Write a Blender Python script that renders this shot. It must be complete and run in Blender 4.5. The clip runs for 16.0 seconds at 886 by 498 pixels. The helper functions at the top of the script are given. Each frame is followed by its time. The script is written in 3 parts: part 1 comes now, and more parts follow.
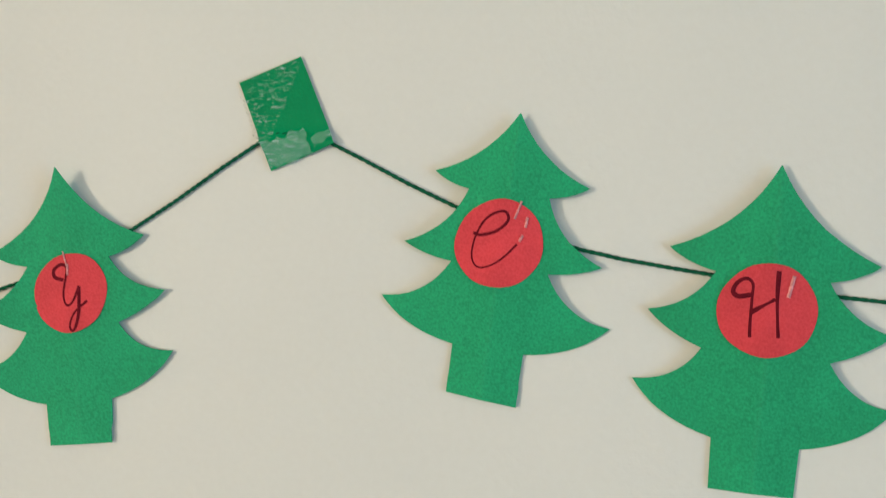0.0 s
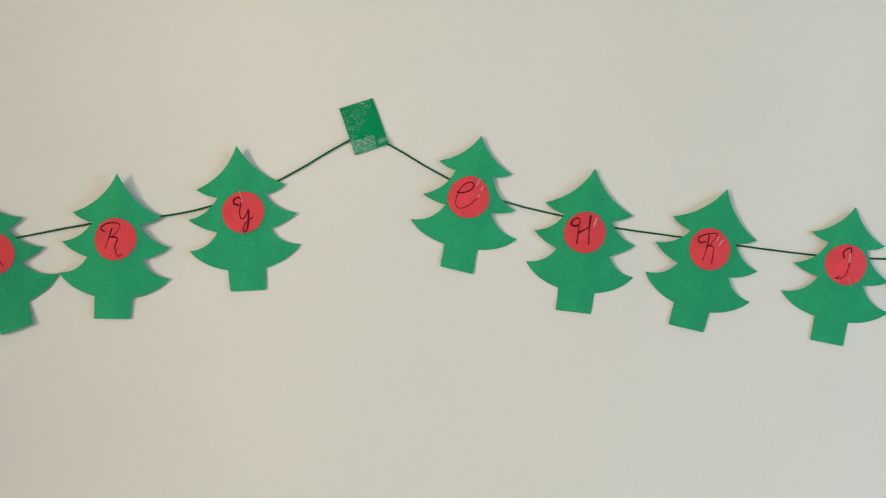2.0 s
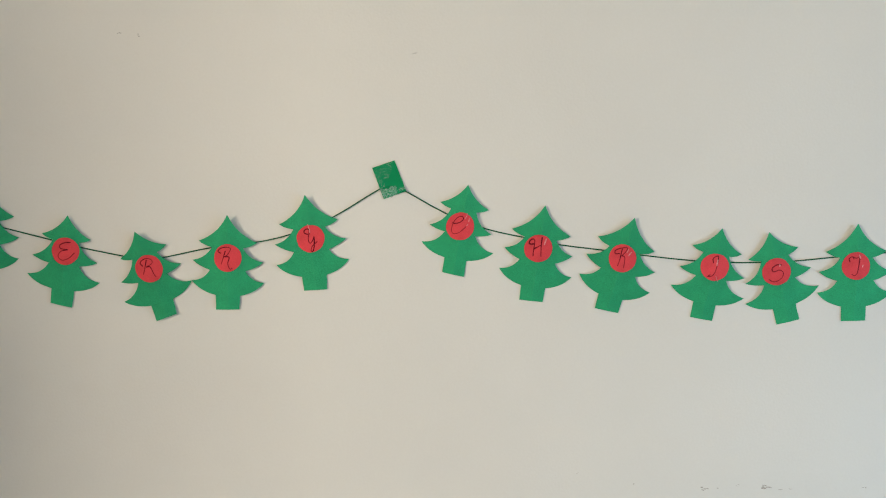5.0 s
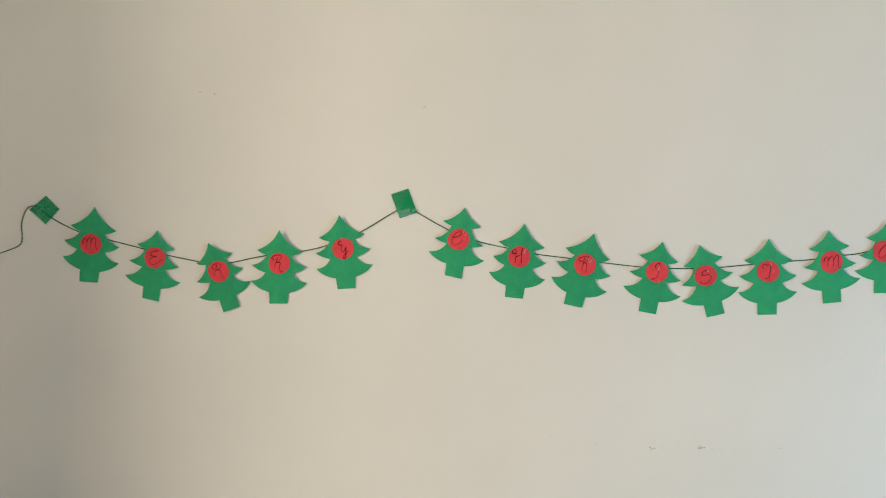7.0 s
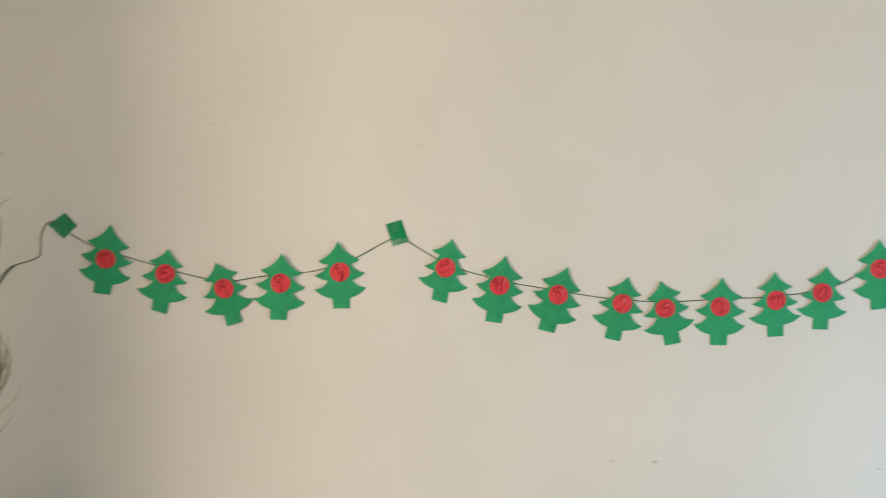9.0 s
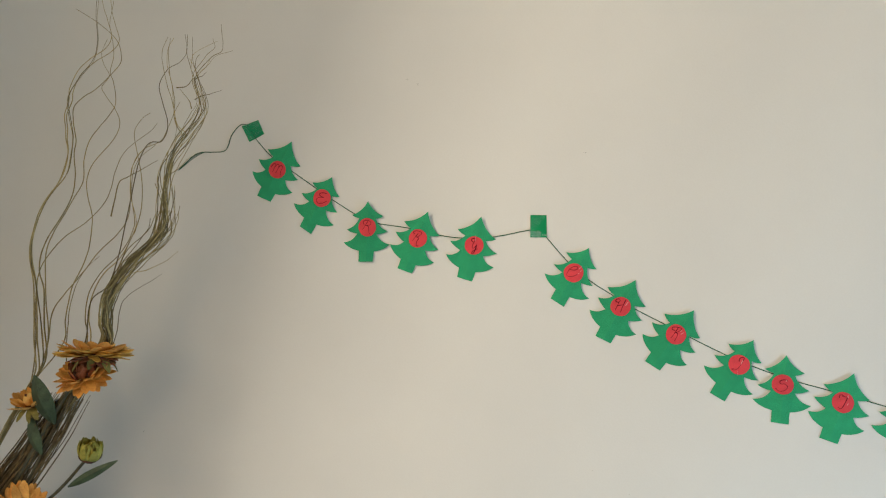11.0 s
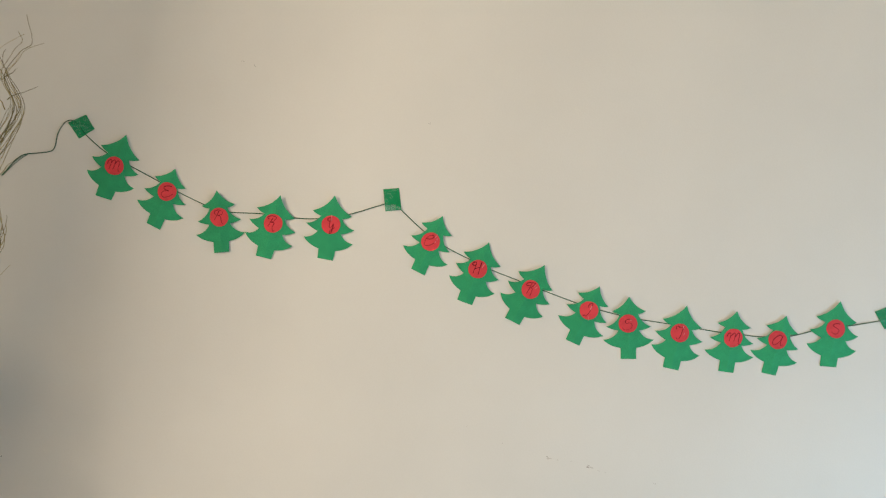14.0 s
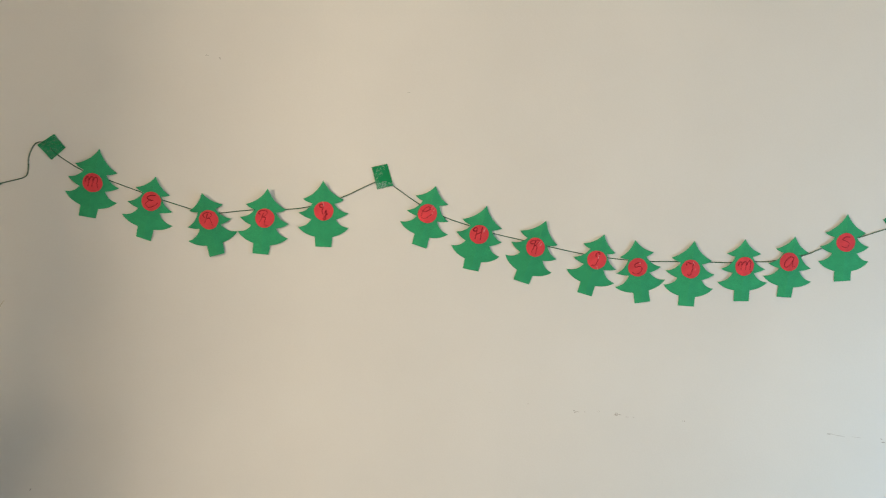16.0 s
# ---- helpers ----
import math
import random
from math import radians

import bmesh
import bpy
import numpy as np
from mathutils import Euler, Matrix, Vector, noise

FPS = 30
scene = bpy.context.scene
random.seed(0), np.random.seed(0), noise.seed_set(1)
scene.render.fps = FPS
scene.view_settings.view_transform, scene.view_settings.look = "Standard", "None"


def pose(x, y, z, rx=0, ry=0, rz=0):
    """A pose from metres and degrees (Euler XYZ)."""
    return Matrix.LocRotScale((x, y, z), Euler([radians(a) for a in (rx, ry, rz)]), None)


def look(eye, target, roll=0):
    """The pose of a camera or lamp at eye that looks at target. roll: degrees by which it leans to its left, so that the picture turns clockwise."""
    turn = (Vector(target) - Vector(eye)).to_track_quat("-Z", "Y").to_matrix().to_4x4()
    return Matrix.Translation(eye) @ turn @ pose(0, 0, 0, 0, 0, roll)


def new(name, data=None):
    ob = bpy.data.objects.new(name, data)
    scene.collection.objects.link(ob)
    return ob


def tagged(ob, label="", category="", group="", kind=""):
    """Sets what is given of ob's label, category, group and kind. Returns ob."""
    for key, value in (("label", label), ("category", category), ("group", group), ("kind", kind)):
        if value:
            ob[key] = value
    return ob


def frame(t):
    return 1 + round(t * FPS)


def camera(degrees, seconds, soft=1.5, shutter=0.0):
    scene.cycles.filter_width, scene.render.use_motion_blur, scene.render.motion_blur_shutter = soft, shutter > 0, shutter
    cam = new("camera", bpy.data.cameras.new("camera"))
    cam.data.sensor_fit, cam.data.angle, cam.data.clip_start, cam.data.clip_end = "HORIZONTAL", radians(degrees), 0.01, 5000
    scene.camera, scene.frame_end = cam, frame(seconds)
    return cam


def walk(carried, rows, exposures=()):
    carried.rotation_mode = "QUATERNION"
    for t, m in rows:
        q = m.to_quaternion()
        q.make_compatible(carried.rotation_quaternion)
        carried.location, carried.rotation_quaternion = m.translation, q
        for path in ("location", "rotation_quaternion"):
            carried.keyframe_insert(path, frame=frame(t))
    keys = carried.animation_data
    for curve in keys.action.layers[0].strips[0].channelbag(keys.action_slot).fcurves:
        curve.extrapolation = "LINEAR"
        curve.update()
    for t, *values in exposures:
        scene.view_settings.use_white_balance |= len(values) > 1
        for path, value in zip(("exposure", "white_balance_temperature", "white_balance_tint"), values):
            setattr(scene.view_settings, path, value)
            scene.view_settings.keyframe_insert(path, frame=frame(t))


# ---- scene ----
cam = camera(66.0, 16.0, soft=1.1, shutter=0.5)


def look_pose(x, y, z, yaw, pitch, roll):
    """Yaw to the left of +y, pitch up and lean to the left, in degrees."""
    a, b = radians(yaw), radians(pitch)
    way = Vector((-math.sin(a) * math.cos(b), math.cos(a) * math.cos(b), math.sin(b)))
    return look((x, y, z), Vector((x, y, z)) + way, roll)


walk(cam, [
    (0.0, look_pose(0.1527, -0.3252, 1.4899, 9.12, 3.44, -2.70)),
    (0.5, look_pose(0.1445, -0.3610, 1.5025, 9.26, 3.80, -2.94)),
    (1.0, look_pose(0.1089, -0.4903, 1.4919, 7.34, 1.57, -3.04)),
    (1.5, look_pose(0.0826, -0.6283, 1.4659, 5.37, 1.47, -3.05)),
    (2.0, look_pose(0.0929, -0.6876, 1.4615, -0.74, -0.21, -0.58)),
    (2.5, look_pose(0.1264, -0.6670, 1.4504, 2.45, 0.88, -0.05)),
    (3.0, look_pose(0.1386, -0.6730, 1.4740, 2.16, -0.37, 0.04)),
    (3.5, look_pose(0.1336, -0.8024, 1.5422, 1.12, -4.31, -1.83)),
    (4.0, look_pose(0.1153, -0.9396, 1.5734, 0.68, -6.41, -1.76)),
    (4.2, look_pose(0.1089, -0.9730, 1.5774, 0.85, -5.81, -1.28)),
    (6.3, look_pose(0.1478, -1.1383, 1.5845, 0.59, -5.87, -2.18)),
    (6.5, look_pose(0.1526, -1.2002, 1.5947, 0.99, -6.49, -1.77)),
    (7.0, look_pose(0.1390, -1.3234, 1.5795, 1.82, -3.76, -1.45)),
    (7.5, look_pose(0.1286, -1.3712, 1.5957, 0.33, -4.64, -0.97)),
    (8.0, look_pose(0.1283, -1.4119, 1.5975, -0.68, -3.13, -0.35)),
    (8.5, look_pose(0.1198, -1.4371, 1.6067, -2.29, -2.61, 0.30)),
    (9.0, look_pose(0.1167, -1.4533, 1.6519, -0.21, -4.01, 0.87)),
    (9.2, look_pose(0.1142, -1.4699, 1.6609, 4.47, -4.60, 0.67)),
    (11.3, look_pose(0.0974, -1.5121, 1.5132, 9.61, -1.78, 19.06)),
    (11.5, look_pose(0.1017, -1.5073, 1.5391, 9.54, -3.33, 18.31)),
    (12.0, look_pose(0.1113, -1.5037, 1.5469, 7.99, -4.19, 16.83)),
    (12.5, look_pose(0.1140, -1.4920, 1.5245, 2.94, -2.23, 16.03)),
    (13.0, look_pose(0.1361, -1.5279, 1.5644, 2.43, -1.69, 13.56)),
    (13.5, look_pose(0.1542, -1.5512, 1.5688, 1.65, -1.72, 13.11)),
    (14.0, look_pose(0.1485, -1.5270, 1.5706, -0.38, -2.63, 12.86)),
    (14.5, look_pose(0.1405, -1.5132, 1.6003, -0.85, -4.78, 10.35)),
    (15.0, look_pose(0.1283, -1.5003, 1.5905, -0.87, -6.75, 6.74)),
    (15.5, look_pose(0.1151, -1.5014, 1.5899, -0.27, -5.61, 5.18)),
    (16.0, look_pose(0.1287, -1.4931, 1.5900, -1.51, -5.91, 4.72)),
], [(0.0, 0.08, 6120, 5), (4.0, 0.05, 6170, 8.5), (6.5, 0.05, 6450, 9), (8.0, 0.01, 6690, 11), (9.0, 0.02, 6740, 11.5), (11.5, 0.05, 6400, 8.5), (14.0, 0.02, 6720, 10.5), (16.0, 0.01, 6790, 10.5)])

# ---- light ----
world = bpy.data.worlds.new("sky")
scene.world = world
world.use_nodes = True
wn = world.node_tree.nodes
sky = wn.new("ShaderNodeTexSky")
sky.sky_type, sky.sun_disc = "NISHITA", False
sky.sun_elevation, sky.sun_rotation = radians(38), radians(250)
world.node_tree.links.new(sky.outputs["Color"], wn["Background"].inputs["Color"])
wn["Background"].inputs["Strength"].default_value = 0.08


def opening_lamp(name, place, target, w, h, watts, colour):
    """An area lamp in an unseen wall opening, standing in for daylight."""
    lamp = bpy.data.lights.new(name, "AREA")
    lamp.shape, lamp.size, lamp.size_y, lamp.energy, lamp.color = "RECTANGLE", w, h, watts, colour
    ob = new(name, lamp)
    ob.matrix_world = look(place, target)
    return ob


opening_lamp("window_light_left", (-4.18, -3.1, 1.55), (0.0, -3.1, 1.55), 0.9, 1.4, 186, (1.0, 0.855, 0.665))
# Added blue fill lamp that brightens and cools the wall's lower right.
opening_lamp("window_light_right", (2.58, -1.1, 0.65), (0.0, -1.1, 0.65), 1.2, 1.0, 46, (0.36, 0.69, 1.0))


# ---- materials ----
def material(name, colour, rough=0.7, vary=0.15, scale=40.0, fine=600.0, bump=0.15, spec=0.4, second=None, metal=0.0, by_object=0.0, grain=0.0):
    """Paint, paper or plant surface: two scales of tone, fine relief."""
    m = bpy.data.materials.new(name)
    m.use_nodes = True
    nt = m.node_tree
    bsdf = nt.nodes["Principled BSDF"]
    co = nt.nodes.new("ShaderNodeTexCoord")
    big = nt.nodes.new("ShaderNodeTexNoise")
    big.inputs["Scale"].default_value, big.inputs["Detail"].default_value = scale, 5
    small = nt.nodes.new("ShaderNodeTexNoise")
    small.inputs["Scale"].default_value, small.inputs["Detail"].default_value = fine, 3
    for n in (big, small):
        nt.links.new(co.outputs["Object"], n.inputs["Vector"])
    ramp = nt.nodes.new("ShaderNodeValToRGB")
    dark = [c * (1 - vary) for c in colour]
    light = second or [min(1, c * (1 + vary)) for c in colour]
    ramp.color_ramp.elements[0].position, ramp.color_ramp.elements[1].position = 0.3, 0.7
    ramp.color_ramp.elements[0].color, ramp.color_ramp.elements[1].color = (*dark, 1), (*light, 1)
    nt.links.new(big.outputs["Fac"], ramp.inputs["Fac"])
    mix = nt.nodes.new("ShaderNodeMix")
    mix.data_type, mix.blend_type = "RGBA", "OVERLAY"
    mix.inputs["Factor"].default_value = grain or min(1.0, vary * 1.6)
    nt.links.new(ramp.outputs["Color"], mix.inputs["A"])
    nt.links.new(small.outputs["Fac"], mix.inputs["B"])
    out = mix.outputs["Result"]
    if by_object:
        info = nt.nodes.new("ShaderNodeObjectInfo")
        hsv = nt.nodes.new("ShaderNodeHueSaturation")
        span = nt.nodes.new("ShaderNodeMapRange")
        span.inputs["To Min"].default_value, span.inputs["To Max"].default_value = 1 - by_object, 1 + by_object
        nt.links.new(info.outputs["Random"], span.inputs["Value"])
        nt.links.new(span.outputs["Result"], hsv.inputs["Value"])
        nt.links.new(out, hsv.inputs["Color"])
        out = hsv.outputs["Color"]
    nt.links.new(out, bsdf.inputs["Base Color"])
    bsdf.inputs["Roughness"].default_value, bsdf.inputs["Metallic"].default_value = rough, metal
    bsdf.inputs["Specular IOR Level"].default_value = spec
    b = nt.nodes.new("ShaderNodeBump")
    b.inputs["Strength"].default_value, b.inputs["Distance"].default_value = bump, 0.001
    nt.links.new(small.outputs["Fac"], b.inputs["Height"])
    nt.links.new(b.outputs["Normal"], bsdf.inputs["Normal"])
    return m


def tape_material(name, thin, thick):
    """Clear sticky tape: glossy, nearly clear, wrinkled; pale colour on wrinkles paints highlights."""
    m = bpy.data.materials.new(name)
    m.use_nodes = True
    nt = m.node_tree
    bsdf = nt.nodes["Principled BSDF"]
    bsdf.inputs["Base Color"].default_value = (0.60, 0.88, 0.78, 1)
    bsdf.inputs["Roughness"].default_value = 0.16
    bsdf.inputs["IOR"].default_value = 1.5
    co = nt.nodes.new("ShaderNodeTexCoord")
    n = nt.nodes.new("ShaderNodeTexNoise")
    n.inputs["Scale"].default_value, n.inputs["Detail"].default_value, n.inputs["Distortion"].default_value = 520, 6, 1.1
    stretch = nt.nodes.new("ShaderNodeMapping")
    stretch.inputs["Rotation"].default_value = (0, radians(-16), 0)
    stretch.inputs["Scale"].default_value = (0.45, 1, 1.7)
    nt.links.new(co.outputs["Object"], stretch.inputs["Vector"])
    nt.links.new(stretch.outputs["Vector"], n.inputs["Vector"])
    b = nt.nodes.new("ShaderNodeBump")
    b.inputs["Strength"].default_value, b.inputs["Distance"].default_value = 0.9, 0.0015
    nt.links.new(n.outputs["Fac"], b.inputs["Height"])
    nt.links.new(b.outputs["Normal"], bsdf.inputs["Normal"])
    ramp = nt.nodes.new("ShaderNodeMapRange")
    ramp.inputs["From Min"].default_value, ramp.inputs["From Max"].default_value = 0.55, 0.8
    ramp.inputs["To Min"].default_value, ramp.inputs["To Max"].default_value = thin, thick
    nt.links.new(n.outputs["Fac"], ramp.inputs["Value"])
    nt.links.new(ramp.outputs["Result"], bsdf.inputs["Alpha"])
    return m


WALL = material("cream_wall_paint", (0.71, 0.69, 0.645), 0.75, 0.035, 2.2, 260, 0.22, 0.3)
OTHER = material("plain_wall_paint", (0.69, 0.635, 0.55), 0.8, 0.03, 3, 200, 0.1, 0.3)
# pale, so the unseen blocking wall bounces light back into its shade
SHADE_WALL_PAINT = material("cream_return_paint", (0.80, 0.725, 0.62), 0.8, 0.04, 3, 200, 0.1, 0.3)
FLOOR = material("floor_tile", (0.085, 0.058, 0.040), 0.5, 0.12, 6, 90, 0.1)
CEIL = material("ceiling_paint", (0.77, 0.745, 0.70), 0.8, 0.02, 3, 200, 0.1)
GREEN = material("green_card", (0.030, 0.330, 0.145), 0.8, 0.09, 30, 850, 0.35, 0.15, by_object=0.06, grain=0.45)
GREEN_TAPED = material("green_card_under_tape", (0.002, 0.235, 0.082), 0.5, 0.08, 30, 700, 0.2, 0.15)
def lighten_crease(m):
    """Pale line down a card tree's fold: worn fibres and fold shading, both painted in."""
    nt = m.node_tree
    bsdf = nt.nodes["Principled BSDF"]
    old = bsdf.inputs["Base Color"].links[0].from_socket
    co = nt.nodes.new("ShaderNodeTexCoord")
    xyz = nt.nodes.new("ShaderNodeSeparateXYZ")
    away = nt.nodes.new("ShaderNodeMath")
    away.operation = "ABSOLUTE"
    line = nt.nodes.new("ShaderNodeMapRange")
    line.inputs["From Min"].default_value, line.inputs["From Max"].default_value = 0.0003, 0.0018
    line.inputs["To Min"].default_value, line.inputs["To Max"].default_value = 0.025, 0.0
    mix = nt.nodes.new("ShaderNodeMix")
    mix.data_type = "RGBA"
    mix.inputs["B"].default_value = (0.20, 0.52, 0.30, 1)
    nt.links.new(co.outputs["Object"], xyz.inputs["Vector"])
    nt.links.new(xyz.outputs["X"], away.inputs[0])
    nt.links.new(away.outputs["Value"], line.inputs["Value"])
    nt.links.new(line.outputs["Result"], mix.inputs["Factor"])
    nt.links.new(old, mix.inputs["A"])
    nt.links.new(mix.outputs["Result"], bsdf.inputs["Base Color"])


lighten_crease(GREEN)
RED = material("red_card", (0.66, 0.058, 0.071), 0.8, 0.10, 60, 850, 0.3, 0.15, by_object=0.05, grain=0.35)
INK = material("marker_ink", (0.125, 0.008, 0.016), 0.9, 0.25, 300, 1200, 0.1, 0.05)
YARN = material("green_yarn", (0.012, 0.105, 0.052), 0.95, 0.3, 500, 1500, 0.6, 0.05)
TAPE = tape_material("clear_tape", 0.0, 0.62)
# hazier tape, its whitish sheen painted in as denser pale colour
HAZE = tape_material("hazy_tape", 0.10, 0.95)
SPECK = material("dark_speck", (0.10, 0.085, 0.07), 0.8, 0.3, 300, 900, 0.1)
SCUFF = material("scuff", (0.44, 0.40, 0.35), 0.8, 0.3, 300, 900, 0.1)
TWIG = material("willow_twig", (0.28, 0.218, 0.095), 0.65, 0.3, 60, 500, 0.4, 0.3, by_object=0.55)
STALK = material("dried_stalk", (0.145, 0.105, 0.052), 0.7, 0.35, 70, 400, 0.5, 0.3, by_object=0.5)
STEM = material("flower_stem", (0.085, 0.075, 0.04), 0.6, 0.25, 60, 400, 0.3)
LEAF = material("silk_leaf", (0.050, 0.078, 0.040), 0.6, 0.3, 50, 400, 0.3)
PETAL = material("orange_petal", (0.74, 0.27, 0.055), 0.6, 0.25, 60, 500, 0.3, 0.3, second=[0.86, 0.46, 0.11], by_object=0.22)
GOLD_PETAL = material("golden_petal", (0.72, 0.33, 0.05), 0.6, 0.25, 60, 500, 0.3, 0.3, second=[0.84, 0.54, 0.12], by_object=0.22)
CORE_PETAL = material("inner_petal", (0.30, 0.11, 0.055), 0.7, 0.3, 80, 500, 0.4, 0.3, by_object=0.35)
SEPAL = material("sepal", (0.22, 0.19, 0.05), 0.7, 0.3, 80, 500, 0.4, 0.3, by_object=0.35)
CORE = material("flower_core", (0.085, 0.032, 0.018), 0.85, 0.4, 200, 700, 1.0)
BUD = material("bud_petal", (0.30, 0.34, 0.05), 0.6, 0.3, 60, 500, 0.3, second=[0.52, 0.42, 0.08], by_object=0.25)
VASE = material("vase_glaze", (0.30, 0.24, 0.18), 0.35, 0.15, 20, 200, 0.1)


# ---- building helpers ----
def mesh_of(name, bm, mat, smooth=True):
    me = bpy.data.meshes.new(name)
    bmesh.ops.recalc_face_normals(bm, faces=bm.faces)
    for e in bm.edges:
        if len(e.link_faces) != 2 or e.calc_face_angle(0) > 0.6:
            e.smooth = False
    for f in bm.faces:
        f.smooth = smooth
    bm.to_mesh(me)
    bm.free()
    me.materials.append(mat)
    return me


def part(name, bm, mat, parent=None, label="", smooth=True):
    ob = new(name, mesh_of(name, bm, mat, smooth))
    ob.parent = parent
    return tagged(ob, label)


def box(bm, lo, hi):
    x0, y0, z0 = lo
    x1, y1, z1 = hi
    v = [bm.verts.new(p) for p in ((x0, y0, z0), (x1, y0, z0), (x1, y1, z0), (x0, y1, z0), (x0, y0, z1), (x1, y0, z1), (x1, y1, z1), (x0, y1, z1))]
    for f in ((0, 3, 2, 1), (4, 5, 6, 7), (0, 1, 5, 4), (1, 2, 6, 5), (2, 3, 7, 6), (3, 0, 4, 7)):
        bm.faces.new([v[i] for i in f])
    return bm


def smooth_path(points, steps=8):
    """A soft curve through the points."""
    p = [Vector(q) for q in points]
    p = [2 * p[0] - p[1]] + p + [2 * p[-1] - p[-2]]
    out = []
    for a, b, c, d in zip(p, p[1:], p[2:], p[3:]):
        for k in range(steps):
            t = k / steps
            out.append(0.5 * (2 * b + (c - a) * t + (2 * a - 5 * b + 4 * c - d) * t * t + (3 * b - a - 3 * c + d) * t ** 3))
    return out + [p[-2]]


def tube(bm, path, radius, sides=6, flat=1.0):
    """A round tube along a path; radius is a number or a rule of how far along it is; flat squeezes it in y."""
    rings = []
    n = len(path)
    for k, c in enumerate(path):
        way = (path[min(k + 1, n - 1)] - path[max(k - 1, 0)]).normalized()
        side = way.cross(Vector((0, 1, 0)))
        side = side.normalized() if side.length > 1e-4 else Vector((1, 0, 0))
        up = side.cross(way).normalized()
        r = radius(k / (n - 1)) if callable(radius) else radius
        rings.append([bm.verts.new(c + r * (math.cos(a) * side + math.sin(a) * up * flat)) for a in (2 * math.pi * i / sides for i in range(sides))])
    for p, q in zip(rings, rings[1:]):
        for i in range(sides):
            bm.faces.new((p[i], p[(i + 1) % sides], q[(i + 1) % sides], q[i]))
    bm.faces.new(rings[0][::-1])
    bm.faces.new(rings[-1])
    return bm


def thing(name, label, category, group="", place=(0, 0, 0)):
    ob = new(name)
    ob.empty_display_size = 0.05
    ob.location = place
    return tagged(ob, label, category, group)


# ---- the room ----
X0, X1, Y0, Z1 = -4.2, 2.6, -4.4, 2.75
wall_north = part("wall_north", box(bmesh.new(), (X0 - 0.15, 0, 0), (X1 + 0.15, 0.15, Z1)), WALL, smooth=False)
tagged(wall_north, "cream painted wall with faint scuffs", "wall", kind="structure")
floor = part("floor", box(bmesh.new(), (X0 - 0.15, Y0 - 0.15, -0.1), (X1 + 0.15, 0.15, 0)), FLOOR, smooth=False)
tagged(floor, "plain brownish floor of the room", "floor", kind="structure")
ceiling = part("ceiling", box(bmesh.new(), (X0 - 0.15, Y0 - 0.15, Z1), (X1 + 0.15, 0.15, Z1 + 0.1)), CEIL, smooth=False)
tagged(ceiling, "plain white painted ceiling", "ceiling", kind="structure")
def wall_with_opening(name, along, at, lo, hi, a, b, z0, z1):
    """A wall 15 cm thick; an unseen opening for a lamp from a to b and z0 to z1."""
    bm = bmesh.new()
    for p, q, s, t in ((lo, a, 0, Z1), (b, hi, 0, Z1), (a, b, 0, z0), (a, b, z1, Z1)):
        if along == "x":
            box(bm, (p, at - 0.15, s), (q, at, t))
        else:
            box(bm, (at - 0.15, p, s), (at, q, t))
    ob = part(name, bm, OTHER, smooth=False)
    return tagged(ob, "plain cream wall with an unseen opening for a lamp", "wall", kind="structure")


wall_with_opening("wall_west", "y", X0, Y0, 0, -3.55, -2.65, 0.85, 2.25)
# Unseen wall added to block the left lamp and shade the wall's left end.
wall_return = part("wall_return", box(bmesh.new(), (-1.70, -0.95, 0), (-1.55, 0, Z1)), SHADE_WALL_PAINT, smooth=False)
tagged(wall_return, "unseen cream wall end added to shade the corner", "wall", kind="structure")
wall_south = part("wall_south", box(bmesh.new(), (X0 - 0.15, Y0 - 0.15, 0), (X1 + 0.15, Y0, Z1)), OTHER, smooth=False)
tagged(wall_south, "plain cream painted back wall", "wall", kind="structure")
# low opening added to hold the right fill lamp
wall_with_opening("wall_east", "y", X1 + 0.15, Y0, 0, -1.7, -0.5, 0.15, 1.15)


# scuffs and specks on the wall
def scuff(x, z, length, height, turn, seed, mat):
    rnd = random.Random(seed)
    bm = bmesh.new()
    for k in range(rnd.randint(2, 4)):
        cx, cz = (rnd.random() - 0.5) * length, (rnd.random() - 0.5) * height
        l, h = length * rnd.uniform(0.15, 0.45), height * rnd.uniform(0.15, 0.4)
        ring = [bm.verts.new((cx + l / 2 * math.cos(a) * rnd.uniform(0.7, 1.2), 0, cz + h / 2 * math.sin(a) * rnd.uniform(0.6, 1.3))) for a in (2 * math.pi * i / 9 for i in range(9))]
        bm.faces.new(ring)
    top = bmesh.ops.extrude_face_region(bm, geom=bm.faces[:])["geom"]
    bmesh.ops.translate(bm, verts=[g for g in top if isinstance(g, bmesh.types.BMVert)], vec=(0, -0.0004, 0))
    ob = part("scuff_mark", bm, mat, wall_north, "", False)
    ob.matrix_basis = pose(x, 0.0001, z, 0, turn, 0)


